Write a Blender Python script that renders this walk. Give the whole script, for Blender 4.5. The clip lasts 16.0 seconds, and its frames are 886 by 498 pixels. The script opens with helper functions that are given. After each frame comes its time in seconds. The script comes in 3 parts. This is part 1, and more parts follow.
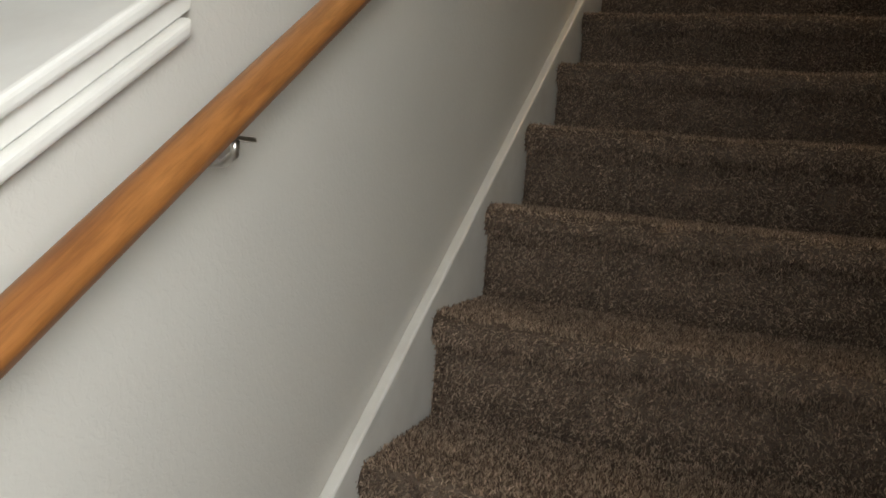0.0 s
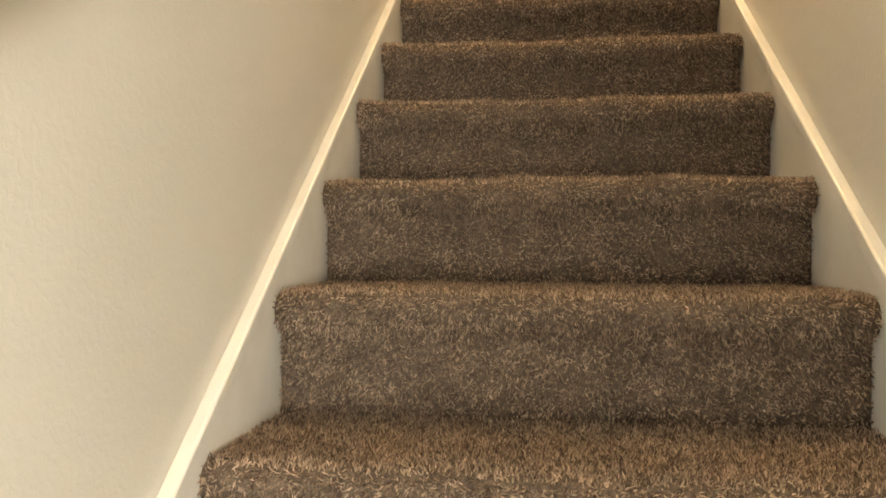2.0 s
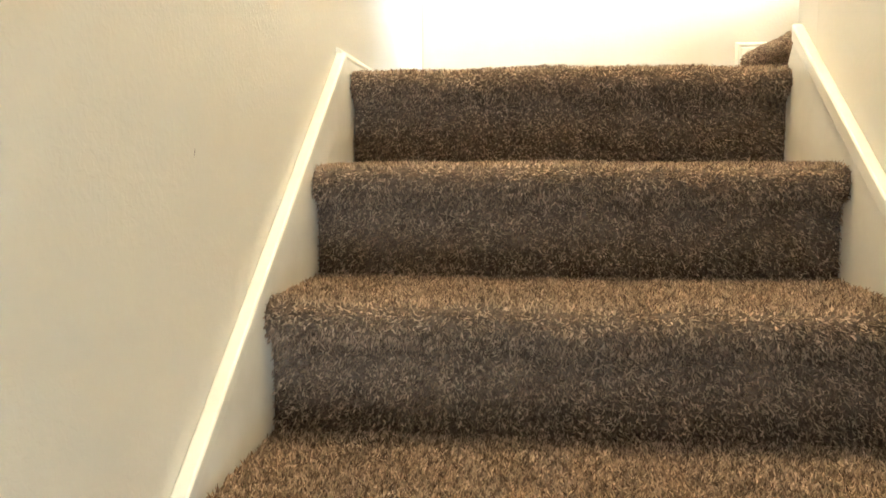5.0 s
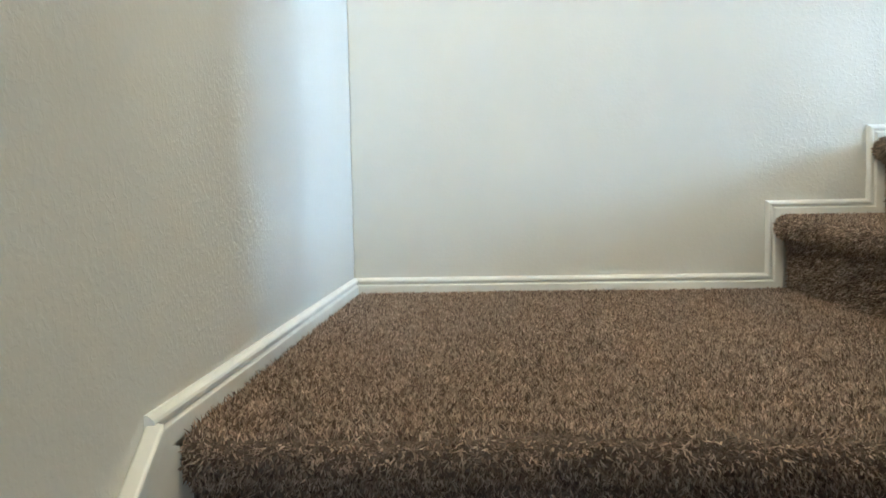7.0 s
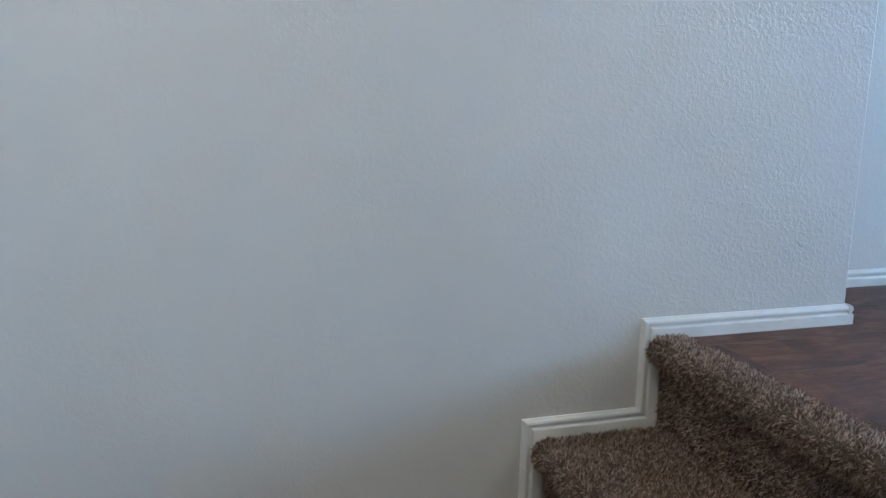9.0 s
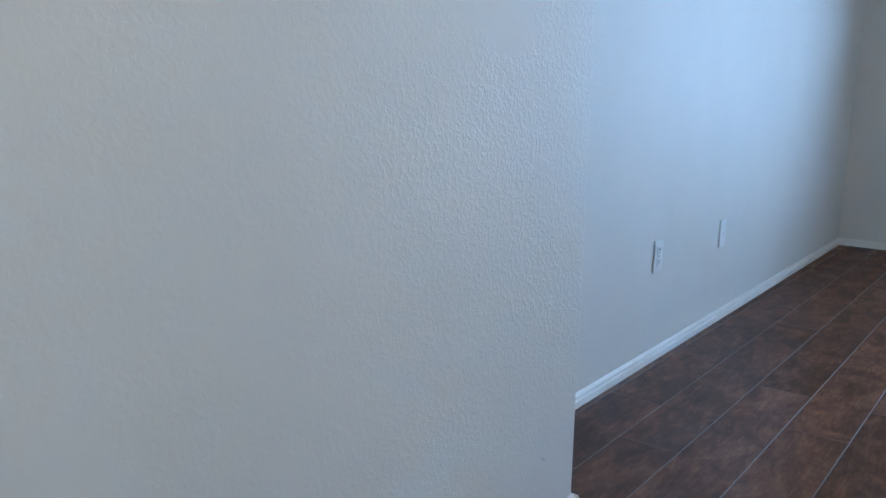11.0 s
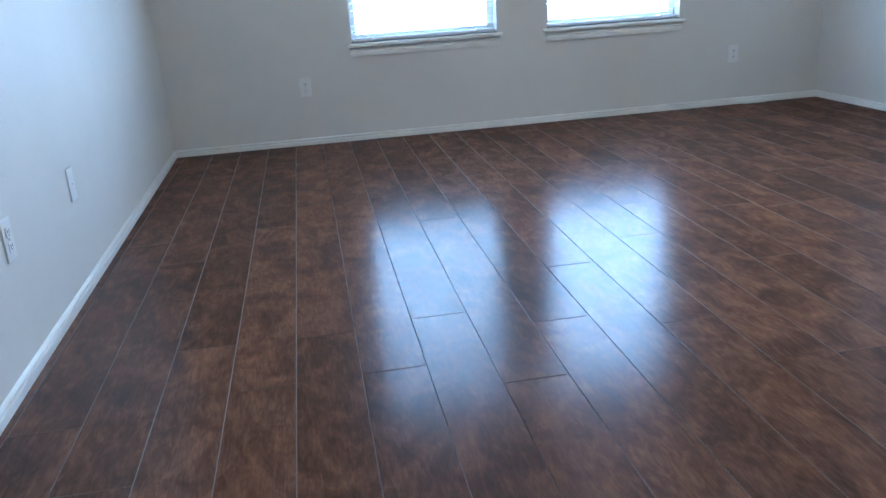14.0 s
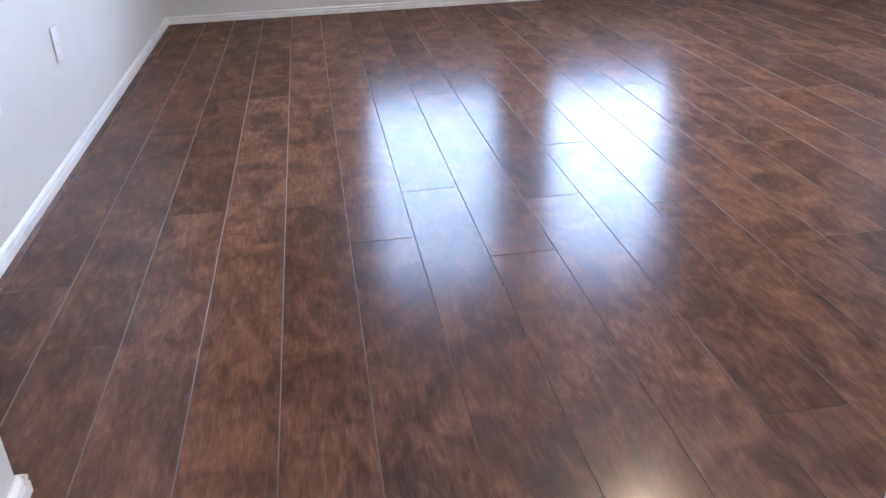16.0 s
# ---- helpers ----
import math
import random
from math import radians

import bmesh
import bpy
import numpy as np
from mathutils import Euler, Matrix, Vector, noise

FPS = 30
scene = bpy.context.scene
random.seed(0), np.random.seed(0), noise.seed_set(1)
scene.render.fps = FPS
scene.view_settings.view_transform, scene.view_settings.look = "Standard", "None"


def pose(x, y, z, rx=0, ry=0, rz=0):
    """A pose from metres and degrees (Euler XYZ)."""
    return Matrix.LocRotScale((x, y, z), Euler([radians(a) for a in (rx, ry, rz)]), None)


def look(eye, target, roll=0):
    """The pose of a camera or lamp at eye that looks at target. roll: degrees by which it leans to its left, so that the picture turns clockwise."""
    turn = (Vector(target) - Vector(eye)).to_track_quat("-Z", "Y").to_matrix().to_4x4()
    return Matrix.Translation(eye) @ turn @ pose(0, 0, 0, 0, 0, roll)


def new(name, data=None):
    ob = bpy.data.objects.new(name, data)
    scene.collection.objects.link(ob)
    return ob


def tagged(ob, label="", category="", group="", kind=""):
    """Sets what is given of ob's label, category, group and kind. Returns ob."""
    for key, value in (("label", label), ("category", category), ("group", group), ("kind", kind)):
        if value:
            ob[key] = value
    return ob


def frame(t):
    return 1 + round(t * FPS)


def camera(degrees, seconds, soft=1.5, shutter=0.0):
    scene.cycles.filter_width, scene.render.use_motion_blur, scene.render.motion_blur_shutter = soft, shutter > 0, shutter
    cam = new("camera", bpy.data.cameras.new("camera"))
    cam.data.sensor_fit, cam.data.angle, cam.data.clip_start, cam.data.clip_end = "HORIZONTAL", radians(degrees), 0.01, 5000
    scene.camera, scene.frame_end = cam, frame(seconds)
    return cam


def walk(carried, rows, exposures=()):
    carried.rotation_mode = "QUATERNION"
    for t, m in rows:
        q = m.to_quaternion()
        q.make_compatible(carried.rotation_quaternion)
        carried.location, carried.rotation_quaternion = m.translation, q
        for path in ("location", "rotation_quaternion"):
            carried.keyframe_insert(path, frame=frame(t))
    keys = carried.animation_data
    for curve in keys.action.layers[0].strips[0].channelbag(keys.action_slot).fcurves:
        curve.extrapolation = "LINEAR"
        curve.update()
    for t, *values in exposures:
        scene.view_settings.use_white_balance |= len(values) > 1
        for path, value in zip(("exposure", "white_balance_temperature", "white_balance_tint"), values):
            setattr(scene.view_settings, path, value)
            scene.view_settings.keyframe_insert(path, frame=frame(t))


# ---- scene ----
cam = camera(57.4, 16.0)
PATH = [
    (0, (0.459, -3.646, -1.442), (-0.202, -1.765, -1.606), 5.1),
    (0.5, (0.436, -3.454, -1.373), (0.082, -1.494, -1.554), 1.9),
    (1.5, (0.395, -2.946, -1.174), (0.151, -0.961, -1.181), -0.1),
    (2.5, (0.393, -2.551, -0.903), (0.134, -0.568, -0.923), 0.4),
    (3.5, (0.385, -2.184, -0.64), (0.141, -0.2, -0.706), -0.5),
    (3.7, (0.391, -2.112, -0.591), (0.14, -0.129, -0.667), -0.3),
    (5.8, (0.325, -1.297, 0.013), (0.161, 0.684, -0.225), -0.5),
    (6, (0.325, -1.225, 0.048), (0.163, 0.76, -0.15), -0.9),
    (6.5, (0.313, -1.02, 0.135), (0.2, 0.972, -0.005), -1.0),
    (7, (0.342, -0.852, 0.263), (0.225, 1.14, 0.124), -1.1),
    (7.5, (0.458, -0.679, 0.452), (0.347, 1.306, 0.241), -0.8),
    (8, (0.463, -0.493, 0.589), (0.548, 1.487, 0.318), 0.4),
    (8.5, (0.504, -0.319, 0.731), (0.76, 1.635, 0.389), 0.2),
    (9, (0.448, -0.101, 0.834), (1.041, 1.773, 0.466), 1.1),
    (9.2, (0.459, -0.014, 0.883), (1.182, 1.811, 0.501), -0.1),
    (11.3, (0.262, 0.558, 1.348), (1.972, 1.514, 0.934), 1.5),
    (11.5, (0.296, 0.614, 1.371), (2.088, 1.385, 0.931), 1.7),
    (12, (0.368, 0.699, 1.38), (2.274, 1.131, 0.955), -0.5),
    (12.5, (0.53, 0.817, 1.359), (2.477, 0.865, 0.906), -3.5),
    (13, (0.518, 0.794, 1.404), (2.43, 0.586, 0.855), -4.7),
    (13.5, (0.634, 0.748, 1.362), (2.513, 0.413, 0.765), -4.5),
    (14, (0.696, 0.741, 1.336), (2.567, 0.439, 0.695), -3.8),
    (14.5, (0.711, 0.723, 1.305), (2.556, 0.435, 0.589), -3.4),
    (15, (0.71, 0.711, 1.285), (2.522, 0.433, 0.487), -2.9),
    (15.5, (0.703, 0.706, 1.278), (2.485, 0.435, 0.412), -2.6),
    (16, (0.69, 0.718, 1.299), (2.455, 0.446, 0.398), -2.2),
]
EXPOSE = [
    (0, -0.1, 7000, 9),
    (0.6, 0.85, 7400, 9),
    (1.5, 1.75, 8200, 9),
    (2.7, 2.5, 8600, 9),
    (3.7, 2.68, 7700, 7),
    (5.8, 2.25, 5700, -2),
    (7, 1.28, 5000, -3),
    (8, 0.5, 4750, -2),
    (9.2, 0.12, 4550, 5),
    (12.5, -0.22, 4550, 4),
    (14, 0.2, 4720, 5),
    (15, 0.5, 5100, 7),
    (16, 0.8, 5450, 18),
]
walk(cam, [(t, look(e, a, r)) for t, e, a, r in PATH], EXPOSE)

# ---- light and sky ----
world = bpy.data.worlds.new("world")
scene.world = world
world.use_nodes = True
sky = world.node_tree.nodes.new("ShaderNodeTexSky")
sky.sky_type = 'NISHITA'
sky.sun_disc = False
sky.sun_elevation = radians(58)
sky.sun_rotation = radians(324)
world.node_tree.links.new(sky.outputs[0], world.node_tree.nodes["Background"].inputs[0])
world.node_tree.nodes["Background"].inputs[1].default_value = 0.12


def lamp(name, kind, m, power, color, **sizes):
    data = bpy.data.lights.new(name, kind)
    data.energy, data.color = power, color
    for key, value in sizes.items():
        if key == "shape":
            data.shape = value
        elif key == "size":
            data.size = value
        elif key == "size_y":
            data.size_y = value
        elif key == "radius":
            data.shadow_soft_size = value
        elif key == "angle":
            data.angle = value
    ob = new(name, data)
    ob.matrix_world = m
    return ob


DAY = (0.67, 0.83, 1.0)
WARM = (1.0, 0.72, 0.42)
lamp("sun", 'SUN', look((-5, 7, 14), (0, 0, 0)), 2.5, (1.0, 0.95, 0.88), angle=radians(0.5))
# daylight in the two upstairs windows, outside the panes
lamp("window_daylight_a", 'AREA', look((6.06, -0.068, 1.64), (3.9, -0.068, 1.36)), 50, DAY, shape='RECTANGLE', size=1.00, size_y=1.44)
lamp("window_daylight_b", 'AREA', look((6.06, -1.310, 1.64), (3.9, -1.310, 1.36)), 70, DAY, shape='RECTANGLE', size=1.00, size_y=1.44)
# daylight from the downstairs window beside the foot of the stairs
lamp("entry_daylight", 'AREA', look((1.06, -4.20, -1.20), (0.0, -3.65, -1.10)), 56, (0.90, 0.95, 1.0), shape='RECTANGLE', size=0.95, size_y=0.7)
lamp("living_daylight", 'AREA', look((-1.8, -6.98, -1.2), (-1.8, -3.0, -1.5)), 9, (0.88, 0.94, 1.0), shape='RECTANGLE', size=1.5, size_y=1.3)
lamp("stair_lamp", 'POINT', pose(0.42, -0.35, 2.45), 28, WARM, radius=0.30)
lamp("room_lamp", 'POINT', pose(3.50, -0.68, 2.60), 28, WARM, radius=0.10)


# ---- materials ----
def material(name, base, rough=0.6, metal=0.0):
    m = bpy.data.materials.new(name)
    m.use_nodes = True
    b = m.node_tree.nodes["Principled BSDF"]
    b.inputs["Base Color"].default_value = (*base, 1)
    b.inputs["Roughness"].default_value = rough
    b.inputs["Metallic"].default_value = metal
    return m, m.node_tree, b


def node(nt, kind, **inputs):
    n = nt.nodes.new(kind)
    for key, value in inputs.items():
        n.inputs[key.replace("_", " ")].default_value = value
    return n


def ramp(nt, source, *stops):
    r = nt.nodes.new("ShaderNodeValToRGB")
    while len(r.color_ramp.elements) < len(stops):
        r.color_ramp.elements.new(0.5)
    for e, (p, c) in zip(r.color_ramp.elements, stops):
        e.position = p
        e.color = (*c, 1) if len(c) == 3 else c
    nt.links.new(source, r.inputs[0])
    return r.outputs[0]


def coords(nt, scale=(1, 1, 1)):
    g = nt.nodes.new("ShaderNodeNewGeometry")
    mp = node(nt, "ShaderNodeMapping")
    mp.inputs["Scale"].default_value = scale
    nt.links.new(g.outputs["Position"], mp.inputs[0])
    return mp.outputs[0]


def noise_tex(nt, vec, scale, detail=3.0, rough=0.5, distortion=0.0):
    n = node(nt, "ShaderNodeTexNoise", Scale=scale, Detail=detail, Roughness=rough, Distortion=distortion)
    nt.links.new(vec, n.inputs["Vector"])
    return n.outputs["Fac"]


def bump(nt, b, height, strength, distance):
    bp = node(nt, "ShaderNodeBump", Strength=strength, Distance=distance)
    nt.links.new(height, bp.inputs["Height"])
    nt.links.new(bp.outputs[0], b.inputs["Normal"])


def wall_paint(name, dark, light, peel=0.5, heavy_end=False):
    """Eggshell paint on orange-peel plaster, with faint smudges."""
    m, nt, b = material(name, light, 0.62)
    v = coords(nt)
    big = noise_tex(nt, v, 1.7, 4, 0.6)
    nt.links.new(ramp(nt, big, (0.3, dark), (0.7, light)), b.inputs["Base Color"])
    mix = nt.nodes.new("ShaderNodeMath")
    mix.operation = 'ADD'
    fine = noise_tex(nt, v, 150, 2, 0.5)
    blotch = noise_tex(nt, v, 105, 2, 0.5, 0.5)
    nt.links.new(ramp(nt, blotch, (0.46, (0, 0, 0)), (0.6, (1, 1, 1))), mix.inputs[0])
    nt.links.new(fine, mix.inputs[1])
    g = nt.nodes.new("ShaderNodeNewGeometry")
    warp = nt.nodes.new("ShaderNodeTexNoise")
    warp.inputs["Scale"].default_value = 9
    nt.links.new(g.outputs["Position"], warp.inputs["Vector"])
    wv = nt.nodes.new("ShaderNodeVectorMath")
    wv.operation = 'MULTIPLY_ADD'
    nt.links.new(warp.outputs["Color"], wv.inputs[0])
    wv.inputs[1].default_value = (0.14, 0.14, 0.22)
    nt.links.new(g.outputs["Position"], wv.inputs[2])
    dist = nt.nodes.new("ShaderNodeVectorMath")
    dist.operation = 'DISTANCE'
    nt.links.new(wv.outputs[0], dist.inputs[0])
    dist.inputs[1].default_value = (1.52, 1.325, 1.62)
    keep = node(nt, "ShaderNodeMapRange", From_Min=0.13, From_Max=0.17)
    nt.links.new(dist.outputs["Value"], keep.inputs[0])
    if heavy_end:
        sep = nt.nodes.new("ShaderNodeSeparateXYZ")
        nt.links.new(g.outputs["Position"], sep.inputs[0])
        grow = node(nt, "ShaderNodeMapRange", From_Min=0.95, From_Max=1.5, To_Min=0.25, To_Max=1.0)
        nt.links.new(sep.outputs[0], grow.inputs[0])
        both = nt.nodes.new("ShaderNodeMath")
        both.operation = 'MULTIPLY'
        nt.links.new(keep.outputs[0], both.inputs[0])
        nt.links.new(grow.outputs[0], both.inputs[1])
        keep = both
    cut = nt.nodes.new("ShaderNodeMath")
    cut.operation = 'MULTIPLY'
    nt.links.new(mix.outputs[0], cut.inputs[0])
    nt.links.new(keep.outputs[0], cut.inputs[1])
    bump(nt, b, cut.outputs[0], peel, 0.0012)
    rr = ramp(nt, blotch, (0.3, (0.68,) * 3), (0.7, (0.5,) * 3))
    nt.links.new(rr, b.inputs["Roughness"])
    return m


WALL = wall_paint("wall_paint", (0.66, 0.64, 0.59), (0.71, 0.69, 0.64), 0.17)
WALL_ROUGH = wall_paint("wall_paint_heavy", (0.66, 0.64, 0.59), (0.71, 0.69, 0.64), 0.38, True)
BEIGE = wall_paint("beige_paint", (0.50, 0.36, 0.25), (0.55, 0.40, 0.285), 0.3)
CEIL = wall_paint("ceiling_paint", (0.74, 0.74, 0.72), (0.80, 0.80, 0.78), 0.6)


def trim_paint():
    m, nt, b = material("trim_paint", (0.80, 0.79, 0.75), 0.33)
    v = coords(nt, (1, 1, 1))
    n = noise_tex(nt, v, 9, 5, 0.6)
    nt.links.new(ramp(nt, n, (0.3, (0.74, 0.725, 0.68)), (0.6, (0.82, 0.81, 0.77))), b.inputs["Base Color"])
    bump(nt, b, noise_tex(nt, v, 180, 2), 0.12, 0.0006)
    return m


TRIM = trim_paint()


def wood_plank():
    """Dark red-brown laminate with a burl figure, glossy."""
    m, nt, b = material("plank_wood", (0.10, 0.04, 0.02), 0.2)
    info = nt.nodes.new("ShaderNodeObjectInfo")
    tc = nt.nodes.new("ShaderNodeNewGeometry")
    off = nt.nodes.new("ShaderNodeVectorMath")
    off.operation = 'MULTIPLY_ADD'
    comb = nt.nodes.new("ShaderNodeCombineXYZ")
    for i in range(3):
        nt.links.new(info.outputs["Random"], comb.inputs[i])
    nt.links.new(comb.outputs[0], off.inputs[0])
    off.inputs[1].default_value = (13, 7, 19)
    nt.links.new(tc.outputs["Position"], off.inputs[2])
    mp = node(nt, "ShaderNodeMapping")
    mp.inputs["Scale"].default_value = (1, 1.5, 1)
    nt.links.new(off.outputs[0], mp.inputs[0])
    cloud = noise_tex(nt, mp.outputs[0], 5.5, 4, 0.6, 0.8)
    mp2 = node(nt, "ShaderNodeMapping")
    mp2.inputs["Scale"].default_value = (1, 3.6, 1)
    nt.links.new(off.outputs[0], mp2.inputs[0])
    fig = noise_tex(nt, mp2.outputs[0], 12, 3, 0.55, 1.3)
    mp3 = node(nt, "ShaderNodeMapping")
    mp3.inputs["Scale"].default_value = (1, 14, 1)
    nt.links.new(off.outputs[0], mp3.inputs[0])
    grain = noise_tex(nt, mp3.outputs[0], 22, 3, 0.6, 0.5)
    c1 = ramp(nt, cloud, (0.28, (0.068, 0.036, 0.027)), (0.47, (0.108, 0.053, 0.034)), (0.67, (0.172, 0.083, 0.050)))
    c2 = ramp(nt, fig, (0.30, (0.80, 0.79, 0.80)), (0.50, (0.96, 0.96, 0.96)), (0.67, (1.28, 1.22, 1.12)))
    c3 = ramp(nt, grain, (0.35, (0.84,) * 3), (0.65, (1.10,) * 3))
    x1 = nt.nodes.new("ShaderNodeMix")
    x1.data_type, x1.blend_type = 'RGBA', 'MULTIPLY'
    x1.inputs[0].default_value = 1
    nt.links.new(c1, x1.inputs[6])
    nt.links.new(c2, x1.inputs[7])
    x2 = nt.nodes.new("ShaderNodeMix")
    x2.data_type, x2.blend_type = 'RGBA', 'MULTIPLY'
    x2.inputs[0].default_value = 1
    nt.links.new(x1.outputs[2], x2.inputs[6])
    nt.links.new(c3, x2.inputs[7])
    x3 = nt.nodes.new("ShaderNodeHueSaturation")
    vr = node(nt, "ShaderNodeMapRange", To_Min=0.78, To_Max=1.22)
    nt.links.new(info.outputs["Random"], vr.inputs[0])
    nt.links.new(vr.outputs[0], x3.inputs["Value"])
    nt.links.new(x2.outputs[2], x3.inputs["Color"])
    nt.links.new(x3.outputs[0], b.inputs["Base Color"])
    b.inputs["Roughness"].default_value = 0.5
    b.inputs["Specular IOR Level"].default_value = 0.0
    gloss = node(nt, "ShaderNodeBsdfGlossy", Roughness=0.185)
    gloss.inputs["Color"].default_value = (1, 1, 1, 1)
    facing = node(nt, "ShaderNodeLayerWeight", Blend=0.5)
    fac = ramp(nt, facing.outputs["Facing"], (0.0, (0.022,) * 3), (0.45, (0.038,) * 3), (0.68, (0.082,) * 3), (1.0, (0.13,) * 3))
    blend = nt.nodes.new("ShaderNodeMixShader")
    nt.links.new(fac, blend.inputs[0])
    nt.links.new(b.outputs[0], blend.inputs[1])
    nt.links.new(gloss.outputs[0], blend.inputs[2])
    nt.links.new(blend.outputs[0], nt.nodes["Material Output"].inputs["Surface"])
    return m


PLANK = wood_plank()
PLANK_EDGE = material("plank_edge", (0.13, 0.078, 0.055), 0.52)[0]
PLANK_EDGE.node_tree.nodes["Principled BSDF"].inputs["Specular IOR Level"].default_value = 0.32


def carpet(name, island):
    m, nt, b = material(name, (0.2, 0.15, 0.1), 0.95)
    b.inputs["Specular IOR Level"].default_value = 0.15
    v = coords(nt)
    if island:
        g = nt.nodes.new("ShaderNodeNewGeometry")
        src = g.outputs["Random Per Island"]
    else:
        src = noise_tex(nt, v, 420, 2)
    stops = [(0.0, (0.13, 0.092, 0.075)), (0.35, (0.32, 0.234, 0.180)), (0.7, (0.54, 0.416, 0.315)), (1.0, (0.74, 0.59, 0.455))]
    # under the yarns the same colours at 0.42: shade between yarns put into the colour
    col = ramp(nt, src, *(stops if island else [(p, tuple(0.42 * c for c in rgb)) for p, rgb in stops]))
    patch = noise_tex(nt, v, 26, 3, 0.6)
    clump = noise_tex(nt, v, 130, 1)
    mul = nt.nodes.new("ShaderNodeMix")
    mul.data_type, mul.blend_type = 'RGBA', 'MULTIPLY'
    mul.inputs[0].default_value = 1
    nt.links.new(col, mul.inputs[6])
    tone = nt.nodes.new("ShaderNodeMix")
    tone.data_type, tone.blend_type = 'RGBA', 'MULTIPLY'
    tone.inputs[0].default_value = 1
    nt.links.new(ramp(nt, patch, (0.3, (0.80,) * 3), (0.7, (1.15,) * 3)), tone.inputs[6])
    nt.links.new(ramp(nt, clump, (0.38, (0.80,) * 3), (0.62, (1.20,) * 3)), tone.inputs[7])
    nt.links.new(tone.outputs[2], mul.inputs[7])
    nt.links.new(mul.outputs[2], b.inputs["Base Color"])
    if island:
        # yarn lets some light through
        thru = nt.nodes.new("ShaderNodeBsdfTranslucent")
        nt.links.new(mul.outputs[2], thru.inputs["Color"])
        mix = nt.nodes.new("ShaderNodeMixShader")
        mix.inputs[0].default_value = 0.45
        nt.links.new(b.outputs[0], mix.inputs[1])
        nt.links.new(thru.outputs[0], mix.inputs[2])
        nt.links.new(mix.outputs[0], nt.nodes["Material Output"].inputs["Surface"])
    else:
        bump(nt, b, noise_tex(nt, v, 300, 2), 1.0, 0.004)
    return m


CARPET = carpet("carpet_shaded_backing", False)
PILE = carpet("carpet_yarn", True)


def oak():
    """Golden-brown oak with the grain along the slope of the stairs."""
    m, nt, b = material("oak_varnished", (0.35, 0.14, 0.04), 0.38)
    g = nt.nodes.new("ShaderNodeNewGeometry")
    turn = node(nt, "ShaderNodeMapping")
    turn.inputs["Rotation"].default_value = (-math.atan2(0.185, 0.257), 0, 0)
    nt.links.new(g.outputs["Position"], turn.inputs[0])
    long = node(nt, "ShaderNodeMapping")
    long.inputs["Scale"].default_value = (1, 0.09, 1)
    nt.links.new(turn.outputs[0], long.inputs[0])
    w = noise_tex(nt, long.outputs[0], 46, 5, 0.6, 0.6)
    fine = noise_tex(nt, long.outputs[0], 240, 3, 0.6)
    mul = nt.nodes.new("ShaderNodeMix")
    mul.data_type, mul.blend_type = 'RGBA', 'MULTIPLY'
    mul.inputs[0].default_value = 1
    nt.links.new(ramp(nt, w, (0.30, (0.20, 0.072, 0.022)), (0.5, (0.34, 0.135, 0.038)), (0.7, (0.44, 0.185, 0.055))), mul.inputs[6])
    nt.links.new(ramp(nt, fine, (0.35, (0.78,) * 3), (0.6, (1.06,) * 3)), mul.inputs[7])
    nt.links.new(mul.outputs[2], b.inputs["Base Color"])
    bump(nt, b, fine, 0.1, 0.0006)
    return m


OAK = oak()
METAL = material("brushed_nickel", (0.55, 0.53, 0.50), 0.28, 1.0)[0]
PLASTIC = material("white_plastic", (0.78, 0.78, 0.76), 0.35)[0]
DARK = material("dark_slot", (0.03, 0.03, 0.03), 0.6)[0]
VINYL = material("blind_vinyl", (0.80, 0.82, 0.84), 0.4)[0]
CORD = material("cord_grey", (0.10, 0.10, 0.10), 0.7)[0]
SUB = material("dark_underlay", (0.02, 0.012, 0.01), 0.8)[0]
TILE = material("entry_floor", (0.30, 0.24, 0.18), 0.4)[0]


def glass():
    m, nt, b = material("window_glass", (1, 1, 1), 0.0)
    b.inputs["Transmission Weight"].default_value = 1.0
    b.inputs["IOR"].default_value = 1.45
    return m


GLASS = glass()
BULB, nt_, b_ = material("lit_glass", (0.9, 0.85, 0.75), 0.4)
b_.inputs["Emission Color"].default_value = (1.0, 0.75, 0.45, 1)
b_.inputs["Emission Strength"].default_value = 6.0


# ---- mesh helpers ----
def finish(name, bm, mat, smooth=False):
    bmesh.ops.recalc_face_normals(bm, faces=bm.faces)
    me = bpy.data.meshes.new(name)
    bm.to_mesh(me)
    bm.free()
    me.materials.append(mat)
    if smooth:
        me.polygons.foreach_set("use_smooth", [True] * len(me.polygons))
    return me


def part(name, bm, mat, parent=None, label="", kind="", category="", smooth=False):
    ob = new(name, finish(name, bm, mat, smooth))
    if parent is not None:
        ob.parent = parent
    return tagged(ob, label, category, "", kind)


def box_bm(x0, x1, y0, y1, z0, z1, bevel=0.0, segments=2, bm=None):
    bm = bm or bmesh.new()
    r = bmesh.ops.create_cube(bm, size=1.0, matrix=Matrix.Translation(((x0 + x1) / 2, (y0 + y1) / 2, (z0 + z1) / 2)) @ Matrix.Diagonal((abs(x1 - x0), abs(y1 - y0), abs(z1 - z0), 1)))
    if bevel:
        es = list({e for v in r["verts"] for e in v.link_edges})
        bmesh.ops.bevel(bm, geom=es, offset=bevel, segments=segments, affect='EDGES', profile=0.5)
    return bm


